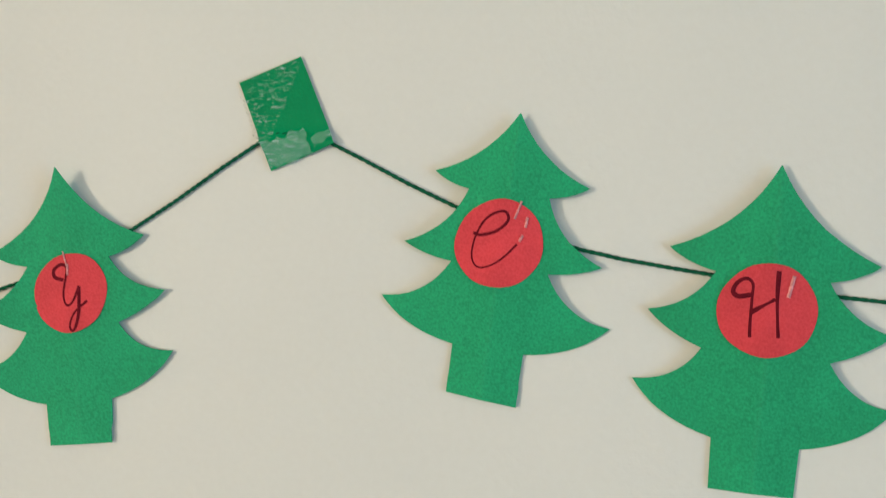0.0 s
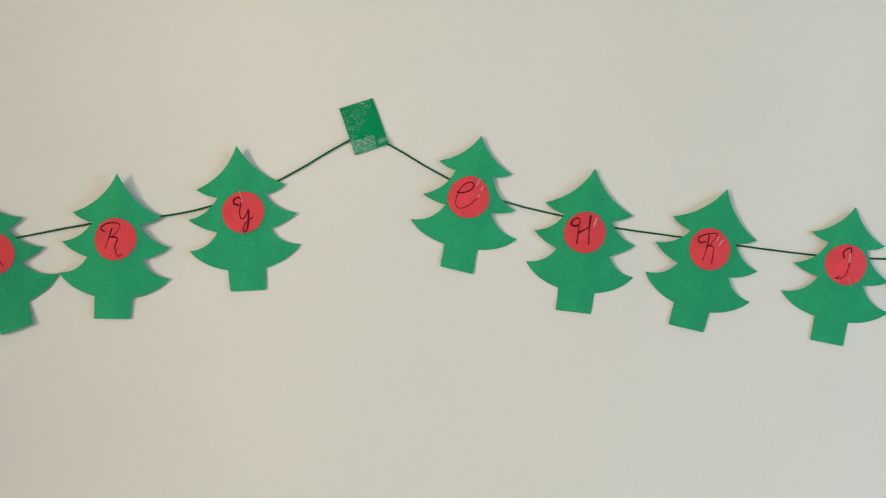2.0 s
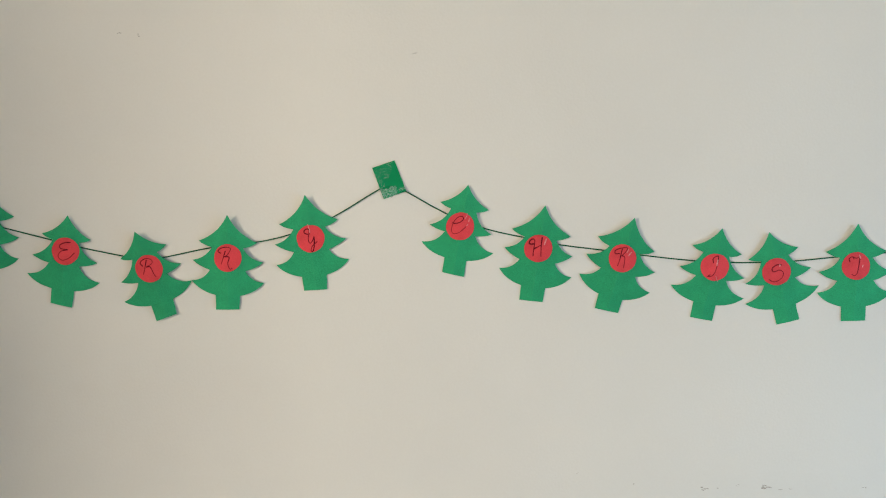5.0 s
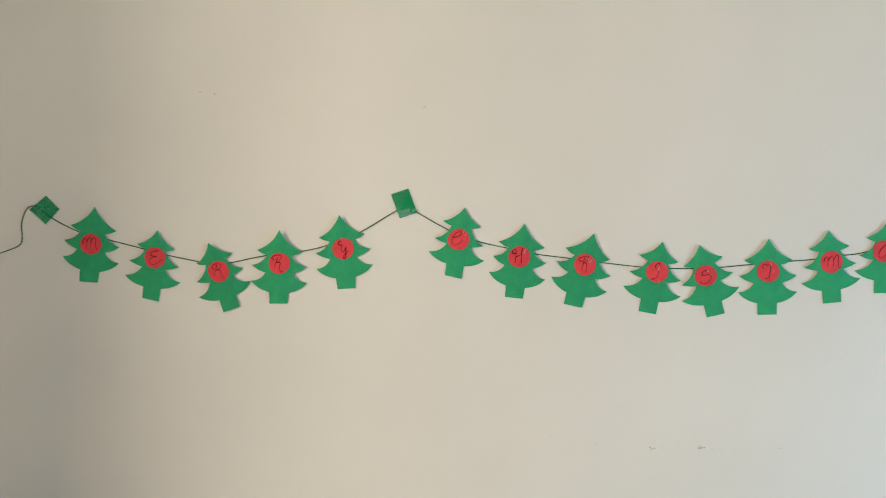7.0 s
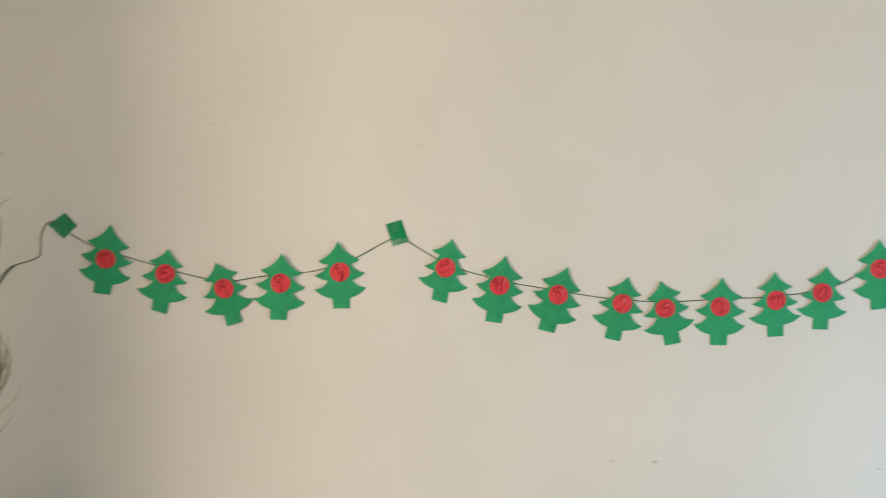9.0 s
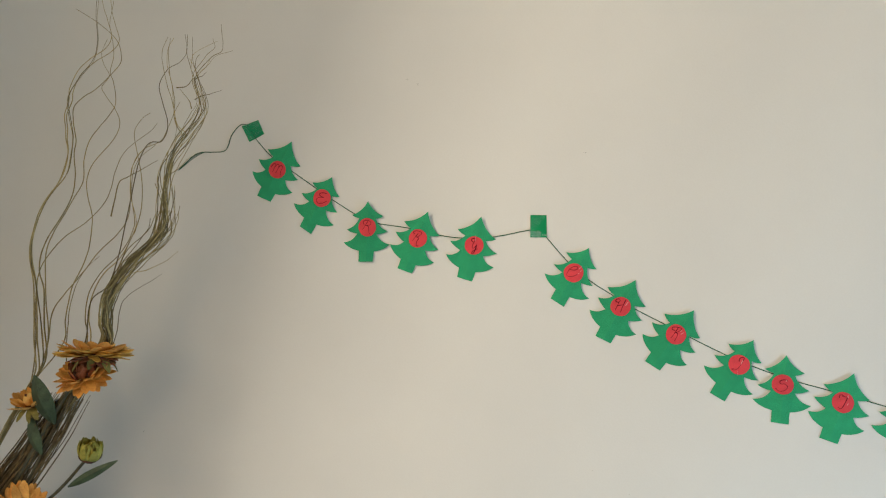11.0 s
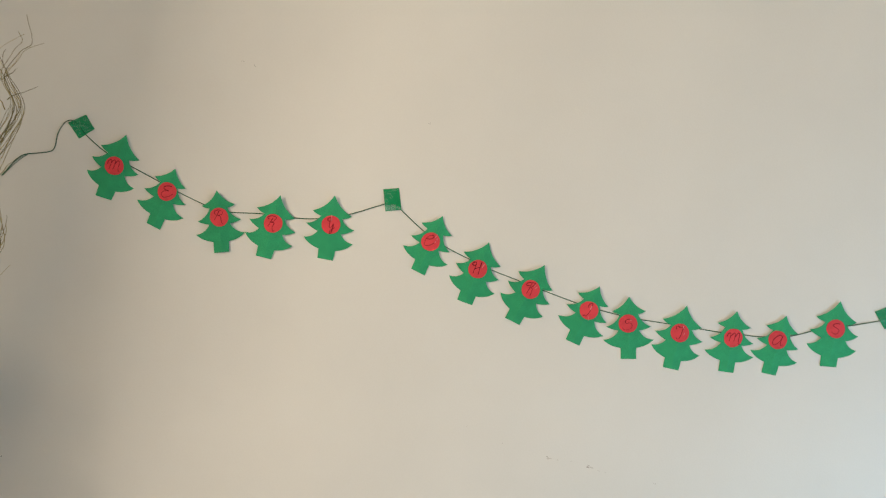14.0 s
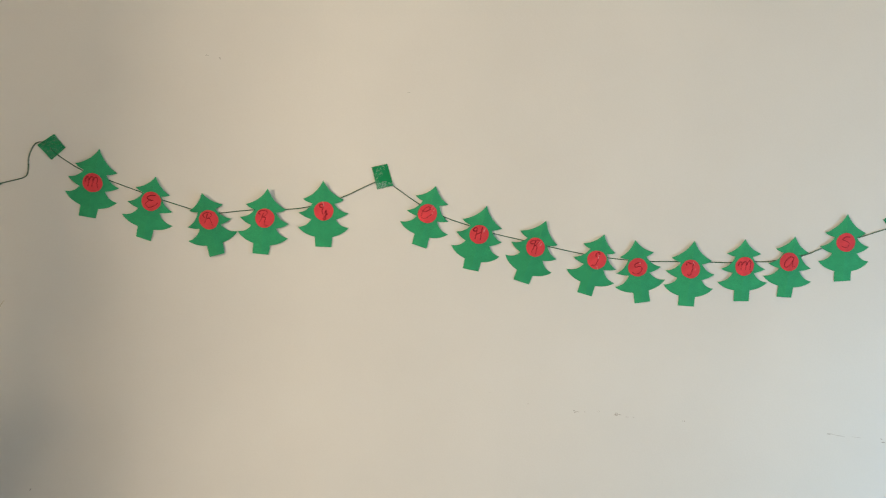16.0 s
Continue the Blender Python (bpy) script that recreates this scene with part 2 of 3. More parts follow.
for k, (x, z, l, h, turn) in enumerate((
        (0.389, 1.100, 0.008, 0.003, 0), (0.497, 1.090, 0.016, 0.006, 20), (0.517, 1.091, 0.010, 0.003, 0), (0.592, 1.092, 0.026, 0.007, 8),
        (0.622, 1.087, 0.026, 0.003, 4), (0.745, 1.086, 0.01, 0.003, 0), (1.085, 1.081, 0.05, 0.003, 4), (1.14, 1.078, 0.06, 0.003, 3),
        (1.205, 1.075, 0.035, 0.008, 4), (-0.3374, 1.8043, 0.006, 0.005, 12), (-0.3661, 1.8075, 0.007, 0.003, 0), (-0.4367, 1.9947, 0.022, 0.007, 50),
        (0.068, 1.767, 0.005, 0.004, 0), (-0.7177, 0.815, 0.007, 0.007, 0), (0.30, 1.12, 0.004, 0.003, 0), (0.55, 1.095, 0.006, 0.002, 0))):
    scuff(x, z, l, h, turn, 100 + k, SPECK if k in (9, 10, 12, 13) else SCUFF)


# ---- the paper trees ----
TALL = ((41.2, 44.6), (50.5, 24.0), (71.2, 54.4), (85.6, 27.0), (103.0, 55.6), (125.0, 18.9), (147.0, 18.1))
SHORT = ((32.5, 37.6), (39.6, 19.8), (66.9, 49.4), (75.6, 23.2), (96.8, 55.7), (115.2, 17.4), (139.5, 16.9))


def outline(profile):
    """Rows of (down from the tip, half width), in metres, with the cut's hollow upper and full lower edges."""
    pts = [(0.0, 0.15)] + list(profile)
    bulge = (0.10, -0.12, 0.12, -0.10, 0.14, -0.15, 0.0)
    rows = []
    for (s0, w0), (s1, w1), b in zip(pts, pts[1:], bulge):
        ds, dw = s1 - s0, w1 - w0
        turn = 2 * abs(b) * (1 if b > 0 else -1)
        # hollow edges bend towards the axis, full edges away from it
        cs, cw = (s0 + s1) / 2 + turn * dw if b > 0 else (s0 + s1) / 2 - turn * abs(dw) * 0.5, (w0 + w1) / 2 - turn * ds
        cs = min(max(cs, s0 + 0.05 * ds), s1 - 0.02 * ds)
        n = 9
        for k in range(n):
            t = k / n
            rows.append(((1 - t) ** 2 * s0 + 2 * t * (1 - t) * cs + t * t * s1, (1 - t) ** 2 * w0 + 2 * t * (1 - t) * cw + t * t * w1))
    rows.append(pts[-1])
    return [(s / 1000, max(w, 0.1) / 1000) for s, w in rows]


def fold(x, f=0.45, rise=0.08):
    """How far the folded card stands off at a distance x from its crease, f of the way down."""
    reach = 0.056
    if f < 0.28:
        reach = 0.003 + 0.053 * math.sin(f / 0.28 * math.pi / 2)
    elif f > 0.64:
        k = min(1.0, (f - 0.64) / 0.22)
        reach = 0.056 - 0.038 * k * k * (3 - 2 * k)
    return rise * max(0.0, reach - abs(x))


def paper_tree(profile, size, tip_lift, side_lift, foot_lift, left_lift, off, seed, yarn_at, rise):
    """A card tree, folded down its middle, whose tip, sides and foot stand a little off the wall."""
    rnd = random.Random(seed)
    rows = outline(profile)
    end = rows[-1][0]
    skew = rnd.uniform(-0.0016, 0.0016)
    cols = (-1, -0.8, -0.55, -0.25, 0, 0.25, 0.55, 0.8, 1)
    wob = [rnd.uniform(-0.0005, 0.0005) for _ in range(12)]
    bm = bmesh.new()
    faces = []
    for thick in (0.0, 0.0004):
        grid = []
        for i, (s, w) in enumerate(rows):
            f = s / end
            line = []
            for c in cols:
                x = c * (w + wob[(i // 6) % 12] * (1 if c > 0 else 0.4) * min(1, w / 0.02))
                lift = tip_lift * max(0, 1 - f / 0.27) ** 2 + foot_lift * max(0, (f - 0.72) / 0.28) ** 2
                lift += side_lift * (1 + 0.5 * c * (1 if seed % 2 else -1)) * (abs(x) / 0.055) ** 2
                lift += left_lift * max(0.0, (-x - 0.02) / 0.035)
                lift += fold(x, f, rise) + 0.0012 * math.exp(-((s - yarn_at) / 0.016) ** 2) * min(1, max(0, abs(x) - 0.022) / 0.010)
                line.append(bm.verts.new((x * size, -lift - off - thick, -(s + (skew * c if i == len(rows) - 1 else 0)) * size)))
            grid.append(line)
        faces.append(grid)
    for k, grid in enumerate(faces):
        for a, b in zip(grid, grid[1:]):
            for i in range(len(cols) - 1):
                q = (a[i], a[i + 1], b[i + 1], b[i])
                bm.faces.new(q if k else q[::-1])
    back, front = faces
    for e in bm.edges:
        if abs(e.verts[0].co.x) + abs(e.verts[1].co.x) < 1e-7:
            e.smooth = False
    rim = lambda g: [r[0] for r in g] + g[-1][1:-1] + [r[-1] for r in reversed(g)] + g[0][-2:0:-1]
    ra, rb = rim(back), rim(front)
    for i in range(len(ra)):
        j = (i + 1) % len(ra)
        bm.faces.new((ra[i], ra[j], rb[j], rb[i]))
    return bm


def disc(radius, seed, rise):
    """A hand-cut round of red card, bent along the tree's crease."""
    rnd = random.Random(seed)
    a1, a2, a3 = (rnd.uniform(0, 6.28) for _ in range(3))
    bm = bmesh.new()
    rims = []
    for y in (0.0, -0.00025):
        rims.append([bm.verts.new((radius * (1 + 0.018 * math.sin(2 * a + a1) + 0.010 * math.sin(3 * a + a2) + 0.006 * math.sin(7 * a + a3)) * math.cos(a), y,
                                   radius * (1 + 0.018 * math.sin(2 * a + a1) + 0.010 * math.sin(3 * a + a2) + 0.006 * math.sin(7 * a + a3)) * math.sin(a))) for a in (2 * math.pi * i / 64 for i in range(64))])
    for r in rims:
        for v in r:
            v.co.y -= fold(v.co.x, 0.45, rise)
    bm.faces.new(rims[0][16:49])
    bm.faces.new(rims[0][48:] + rims[0][:17])
    bm.faces.new(rims[1][16:49][::-1])
    bm.faces.new((rims[1][48:] + rims[1][:17])[::-1])
    for i in range(64):
        bm.faces.new((rims[0][i], rims[0][(i + 1) % 64], rims[1][(i + 1) % 64], rims[1][i]))
    return bm


def strokes(lines, radius, width, tilt, rise):
    """Pen strokes on the bent disc; x and z in radii of the disc."""
    c, s = math.cos(radians(tilt)), math.sin(radians(tilt))
    bm = bmesh.new()
    for line in lines:
        path = smooth_path([(x * radius, 0, z * radius) for x, z in line], 7)
        path = [Vector((p.x, -fold(p.x * c + p.z * s, 0.45, rise), p.z)) for p in path]
        tube(bm, path, lambda f: width * (0.9 + 0.25 * math.sin(5 * f + 1)), 8, 0.12)
    return bm


LETTERS = {}
LETTERS["M"] = [[(-.75, .05), (-.66, .42), (-.42, .58), (-.36, .15), (-.44, -.45)], [(-.38, .2), (-.12, .6), (.08, .5), (.04, .0), (-.04, -.4)], [(.06, .2), (.32, .6), (.52, .42), (.46, -.1), (.55, -.5)]]
LETTERS["E"] = [[(.45, .62), (.05, .62), (-.35, .45), (-.3, .2), (.2, .1), (-.3, .0), (-.55, -.35), (-.25, -.65), (.25, -.5), (.65, -.15)]]
LETTERS["R"] = [[(-.42, .18), (-.6, .45), (-.25, .72), (.18, .68), (.25, .38), (-.18, .12)], [(-.12, .66), (-.27, .06), (-.42, -.42)], [(-.18, .12), (.12, .12), (.36, -.42), (.5, -.58)]]
LETTERS["R_looped"] = [[(-.48, .34), (-.67, .52), (-.43, .72), (.0, .78), (.25, .64), (.0, .22), (-.24, .1)], [(-.12, .52), (-.3, .04), (-.48, -.45)], [(-.24, .1), (.12, .04), (.0, -.39), (.12, -.8), (.3, -.74)]]
LETTERS["Y"] = [[(-.16, .32), (-.4, .4), (-.43, .58), (-.23, .71), (-.06, .63), (-.09, .39), (-.16, .05), (-.14, -.2), (-.04, -.32), (.11, -.2), (.26, .15)], [(.26, .15), (.26, -.3), (.23, -.63), (.13, -.92), (.03, -.92), (.02, -.75), (.15, -.49), (.48, -.22)]]
LETTERS["C"] = [[(-.56, .28), (-.37, .22), (-.02, .29), (.24, .5), (.2, .7), (-.02, .7), (-.28, .55), (-.5, .22), (-.62, -.16), (-.58, -.42), (-.41, -.52), (-.11, -.44), (.15, -.27), (.41, -.04)]]
LETTERS["H"] = [[(-.29, .35), (-.55, .33), (-.65, .44), (-.55, .62), (-.37, .7), (-.25, .58), (-.29, .29), (-.37, -.26), (-.4, -.54)], [(-.35, -.03), (-.12, .09), (.16, .23)], [(.28, .82), (.2, .21), (.16, -.58)]]
LETTERS["R_slanted"] = [[(-.2, .36), (-.5, .36), (-.5, .6), (-.08, .75), (.33, .75), (.27, .54), (-.02, .24), (-.2, .12)], [(-.02, .71), (-.2, -.06), (-.38, -.54)], [(-.08, .2), (.15, .06), (.06, -.71)]]
LETTERS["I"] = [[(-.1, .3), (-.15, .6), (.08, .78), (.24, .75), (.17, .24), (.0, -.36), (-.27, -.65), (-.54, -.65), (-.33, -.54)]]
LETTERS["S"] = [[(.33, .49), (-.04, .49), (-.34, .24), (-.22, .0), (.21, .12), (.48, -.12), (.33, -.49), (-.16, -.73), (-.55, -.55)]]
LETTERS["T"] = [[(-.45, .3), (-.52, .55), (-.3, .68), (-.2, .5)], [(-.3, .68), (-.02, .58), (.3, .72)], [(.22, .6), (.16, .0), (.06, -.5), (-.12, -.68), (-.32, -.58)]]
LETTERS["M_wide"] = [[(-.7, .0), (-.6, .36), (-.38, .42), (-.34, .0), (-.38, -.45)], [(-.36, .1), (-.05, .52), (.1, .42), (.12, -.38)], [(.12, .1), (.4, .62), (.58, .5), (.6, -.2), (.68, -.58), (.85, -.48)]]
LETTERS["A"] = [[(.35, .5), (.05, .55), (-.35, .15), (-.5, -.35), (-.3, -.6), (.05, -.35), (.35, .2), (.42, .55)], [(.42, .55), (.34, -.05), (.4, -.5), (.62, -.4)]]
LETTERS["S_small"] = [[(.3, .6), (-.15, .57), (-.4, .28), (.05, .1), (.36, -.15), (.1, -.55), (-.4, -.45)]]

# how far some trees hang off the wall: as a whole, at the foot, along the left edge
HANG = {"Y": (0.0007, 0.0, 0.0022), "R_looped": (0.0018, 0.0, 0.0), "R": (0.0012, 0.002, 0.0), "E": (0.0008, 0.0, 0.0)}
WIDTHS = {"Y": 0.00085, "C": 0.00062, "H": 0.00095}


def place_tree(kind, letter, x, z, tilt, size, cs, cw, tip_lift, seed, glints=()):
    """A tree whose tip is at (x, z) and whose foot leans by tilt degrees to the right; its disc lies cs below the tip and cw aside."""
    profile = list(TALL if kind == "tall" else SHORT)
    profile[2] = {"C": (69.0, 47.9), "H": (70.7, 51.8)}.get(letter, profile[2])
    said = letter.split("_")[0]
    off, foot, left = HANG.get(letter, (0.0005, 0.0, 0.0))
    rise = 0.042 if letter == "Y" else 0.08
    names = {"tall": "tall", "short": "small"}
    rnd = random.Random(seed)
    tree = part("paper_tree", paper_tree(profile, size, tip_lift, rnd.uniform(0.0001, 0.0006), foot + rnd.uniform(0.0, 0.0008), left, off, seed, cs - 0.004, rise), GREEN)
    tagged(tree, "%s green card tree with red disc lettered %s" % (names[kind], said), "paper tree", "trees of the garland")
    tree.matrix_basis = pose(x, 0, z, 0, -tilt, 0)
    r = 0.0209
    d = part("red_disc", disc(r, seed + 50, rise), RED, tree, "red card disc")
    d.matrix_basis = pose(cw, -off - 0.0007, -cs, 0, 0, 0)
    ink = part("letter", strokes(LETTERS[letter], r, WIDTHS.get(said, 0.0007), tilt, rise), INK, d, "dark handwritten letter %s" % said)
    ink.matrix_basis = pose(0, -0.00030, 0, 0, tilt, 0)
    # pale strips on the disc stand for glints of light on clear tape
    for gx, gz, l, w, turn in glints:
        bm = bmesh.new()
        n = 7
        rows = [[bm.verts.new((w * (c - 0.5) * (1 + 0.15 * math.sin(9 * k)), -0.0001 - 0.0004 * math.sin(math.pi * c) * (1 + 0.5 * math.sin(5 * k + 1)) - y, l * (k / n - 0.5))) for c in (0, 0.33, 0.66, 1)] for k in range(n + 1) for y in (0,)]
        for a, b in zip(rows, rows[1:]):
            for i in range(3):
                bm.faces.new((a[i], a[i + 1], b[i + 1], b[i]))
        g = part("tape_wrinkle", bm, GLINT, d, "pale strip painted as a glint on clear tape")
        g.matrix_basis = pose(gx * r, -0.0004 - fold(gx * r, 0.45, rise), gz * r, 0, turn, 0)


# glint of the tape put into an opaque pale red
GLINT = material("tape_wrinkle", (0.66, 0.22, 0.22), 0.3, 0.3, 300, 900, 0.5, 0.5)

place_tree("tall", "M", -0.5835, 1.5918, -9.0, 1.022, 0.0743, -0.0010, 0.0037, 1)
place_tree("short", "E", -0.4618, 1.5426, -9.4, 0.995, 0.0543, 0.0011, 0.0037, 2)
place_tree("short", "R", -0.3611, 1.5158, 16.0, 0.990, 0.0593, 0.0004, 0.0065, 3)
place_tree("tall", "R_looped", -0.2200, 1.5371, -3.8, 0.985, 0.0650, 0.0006, 0.0065, 4)
place_tree("tall", "Y", -0.1024, 1.5637, 3.4, 0.985, 0.0661, 0.0008, 0.0065, 5, [(-.06, .86, .008, .0009, -12), (.0, .58, .006, .0011, 4)])
place_tree("short", "C", 0.1415, 1.5721, -11.1, 0.983, 0.0631, -0.0015, 0.002, 6, [(.33, .8, .009, .0011, 14), (.55, .55, .005, .0013, 4), (.48, .18, .0035, .0012, 25)])
place_tree("tall", "H", 0.2560, 1.5383, -9.2, 0.994, 0.0652, -0.0012, 0.0015, 7, [(.42, .55, .010, .0016, 10)])
place_tree("tall", "R_slanted", 0.3885, 1.5164, -16.7, 0.995, 0.0632, -0.0001, 0.0037, 8, [(.42, .45, .008, .0014, 20), (.2, .6, .006, .0012, 10)])
place_tree("short", "I", 0.5194, 1.4969, -12.2, 1.006, 0.0589, 0.0014, 0.0025, 9, [(.08, .35, .009, .0018, -4), (.3, -.8, .009, .0008, -30)])
place_tree("short", "S", 0.5888, 1.4894, 13.1, 1.012, 0.0608, -0.0020, 0.0031, 10, [(.3, .4, .003, .0022, 0)])
place_tree("tall", "T", 0.7200, 1.4985, -0.4, 1.002, 0.0633, -0.0007, 0.0037, 11, [(.22, .68, .006, .0016, -20), (.45, .0, .004, .0014, 10)])
place_tree("short", "M_wide", 0.8322, 1.5114, 3.9, 1.002, 0.0608, 0.0018, 0.0031, 12)
place_tree("short", "A", 0.9427, 1.5259, -2.6, 0.985, 0.0575, -0.0037, 0.0031, 13)
place_tree("tall", "S_small", 1.0520, 1.5848, 4.0, 1.022, 0.0631, 0.0005, 0.0037, 14)

# ---- the yarn ----
yarn_line = [(-0.8387, 1.4418), (-0.828, 1.459), (-0.816, 1.482), (-0.798, 1.499), (-0.771, 1.508), (-0.742, 1.519), (-0.735, 1.534), (-0.735, 1.560), (-0.727, 1.583), (-0.717, 1.5945), (-0.700, 1.594),
             (-0.672, 1.571), (-0.617, 1.5415), (-0.560, 1.5255), (-0.488, 1.505), (-0.445, 1.4927), (-0.3865, 1.479), (-0.35, 1.472), (-0.3185, 1.4755), (-0.252, 1.4875),
             (-0.183, 1.494), (-0.129, 1.5047), (-0.063, 1.529), (0.0086, 1.569), (0.028, 1.571), (0.045, 1.5665), (0.107, 1.530), (0.166, 1.5055), (0.221, 1.4914),
             (0.274, 1.4788), (0.339, 1.469), (0.3945, 1.4602), (0.477, 1.449), (0.532, 1.445), (0.577, 1.4437), (0.626, 1.4444), (0.694, 1.4493), (0.760, 1.4534),
             (0.806, 1.4561), (0.862, 1.4625), (0.894, 1.466), (0.9636, 1.4831), (1.008, 1.505), (1.06, 1.530), (1.0855, 1.5345), (1.1150, 1.5465), (1.1504, 1.5610), (1.168, 1.569)]


def yarn(line):
    path = []
    pts = smooth_path([(x, -0.0010, z) for x, z in line], 3)
    for a, b in zip(pts, pts[1:]):
        n = max(1, int((b - a).length / 0.0015))
        path += [a.lerp(b, k / n) for k in range(n)]
    path.append(pts[-1])
    bm = bmesh.new()
    for strand in range(2):
        wound = []
        for k, p in enumerate(path):
            way = (path[min(k + 1, len(path) - 1)] - path[max(k - 1, 0)]).normalized()
            side = way.cross(Vector((0, 1, 0))).normalized()
            a = k * 1.25 + strand * math.pi
            wound.append(p + 0.00034 * (math.cos(a) * side + math.sin(a) * Vector((0, 1, 0))))
        tube(bm, wound, 0.00078, 5)
    # the loose end is doubled back and frayed
    for k, (dx, dz, r) in enumerate(((0.0012, 0.0004, 0.0006), (-0.0022, 0.0012, 0.0004))):
        tail = smooth_path([(-0.8385 + 0.4 * dx, -0.0012 - 0.0004 * k, 1.4415), (-0.826 + dx, -0.002, 1.460 + dz), (-0.811 + dx, -0.0016, 1.481 + dz), (-0.790 + 0.5 * dx, -0.0012, 1.5025)], 6)
        tube(bm, tail, r, 5)
    ob = part("yarn_string", bm, YARN)
    return tagged(ob, "dark green twisted yarn strung along the wall", "string")


yarn(yarn_line)


# ---- the paper squares that hold the yarn ----
def paper_square(corners, lift, seed, label, taped, v_left, v_right, slant=0.0):
    rnd = random.Random(seed)
    cx, cz = sum(p[0] for p in corners) / 4, sum(p[1] for p in corners) / 4
    a, b, c, d = [Vector((p[0] - cx, 0, p[1] - cz)) for p in corners]

    def sheet(y, n, grow, rough, u0=0.0, u1=1.0, v0=0.0, v1=1.0, ragged=0.0, slant=0.0):
        bm = bmesh.new()
        grids = []
        for thick in (0, 0.0003):
            g = []
            for i in range(n + 1):
                row = []
                for j in range(n + 1):
                    u, v = u0 + (u1 - u0) * j / n * (1 - slant * i / n), v0 + (v1 - v0) * i / n
                    if ragged:
                        u, v = u + ragged * noise.noise(Vector((v * 11, u * 3, seed))), v + 1.3 * ragged * noise.noise(Vector((u * 7, v * 4, seed + 9)))
                    p = a.lerp(b, u).lerp(d.lerp(c, u), v) * grow
                    bump = rough * noise.noise(Vector((u * 9 + seed, v * 14, 3))) + lift * (abs(u - 0.5) * 2) ** 3 * (0.4 + 0.6 * v)
                    ridge = 0.0021 * math.exp(-((v - v_left - (v_right - v_left) * u) / 0.085) ** 2)
                    row.append(bm.verts.new(p + Vector((0, -y - thick - abs(bump) - ridge, 0))))
                g.append(row)
            grids.append(g)
        for k, g in enumerate(grids):
            for r0, r1 in zip(g, g[1:]):
                for j in range(n):
                    q = (r0[j], r0[j + 1], r1[j + 1], r1[j])
                    bm.faces.new(q if k else q[::-1])
        rim = lambda g: g[0][:-1] + [r[-1] for r in g[:-1]] + g[-1][:0:-1] + [r[0] for r in g[:0:-1]]
        ra, rb = rim(grids[0]), rim(grids[1])
        for i in range(len(ra)):
            j = (i + 1) % len(ra)
            bm.faces.new((ra[i], ra[j], rb[j], rb[i]))
        return bm

    sq = part("paper_square", sheet(0.0009, 20, 1.0, 0.0002), GREEN_TAPED)
    tagged(sq, label, "paper square", "squares that hold the garland")
    sq.location = (cx, 0, cz)
    for k, (u0, u1, v0, v1, rough) in enumerate(taped):
        part("clear_tape", sheet(0.0014 + 0.0003 * k, 30, 1.0, rough, u0, u1, v0, v1, 0.07 if k else 0.03, slant if k == 0 else 0.0), HAZE if k else TAPE, sq, "wrinkled clear sticky tape")


paper_square(((-0.7165, 1.5897), (-0.6818, 1.6158), (-0.6563, 1.5889), (-0.6859, 1.5597)), 0.0005, 3, "dark green paper square set as a diamond on the wall", [(0.02, 0.98, 0.02, 0.98, 0.0003)], 0.1, 0.75)
paper_square(((-0.0010, 1.6010), (0.0325, 1.6113), (0.0487, 1.5652), (0.0146, 1.5540)), 0.0002, 8, "green paper square under wrinkled clear tape on the wall",
             [(-0.05, 1.02, 0.02, 0.74, 0.0007), (0.01, 0.66, 0.73, 1.0, 0.0009), (0.73, 1.03, 0.82, 0.93, 0.0006)], 0.68, 0.98, 0.86)

paper_square(((1.1342, 1.5789), (1.1650, 1.5990), (1.1955, 1.5655), (1.1650, 1.5450)), 0.0005, 5, "dark green paper square holding the end of the yarn", [(0.02, 0.98, 0.02, 0.98, 0.0003)], 0.5, 0.5)

# ---- the flower arrangement ----
BX, BY = -0.93, -0.16
plant = thing("flower_arrangement", "tall dried willow twigs with orange artificial flowers in a vase", "flower arrangement", place=(BX, BY, 0))


def local(x, z, y=0.0):
    return Vector((x - BX, y, z))


def lathe(bm, rows, sides=32):
    rings = [[bm.verts.new((r * math.cos(2 * math.pi * i / sides), r * math.sin(2 * math.pi * i / sides), z)) for i in range(sides)] for r, z in rows]
    for p, q in zip(rings, rings[1:]):
        for i in range(sides):
            bm.faces.new((p[i], p[(i + 1) % sides], q[(i + 1) % sides], q[i]))
    bm.faces.new(rings[0][::-1])
    bm.faces.new(rings[-1])
    return bm


part("vase", lathe(bmesh.new(), [(0.07, 0), (0.085, 0.01), (0.11, 0.12), (0.105, 0.24), (0.07, 0.36), (0.055, 0.40), (0.065, 0.44), (0.058, 0.44), (0.045, 0.40), (0.05, 0.30)]), VASE, plant, "plain brown floor vase")

rnd = random.Random(11)


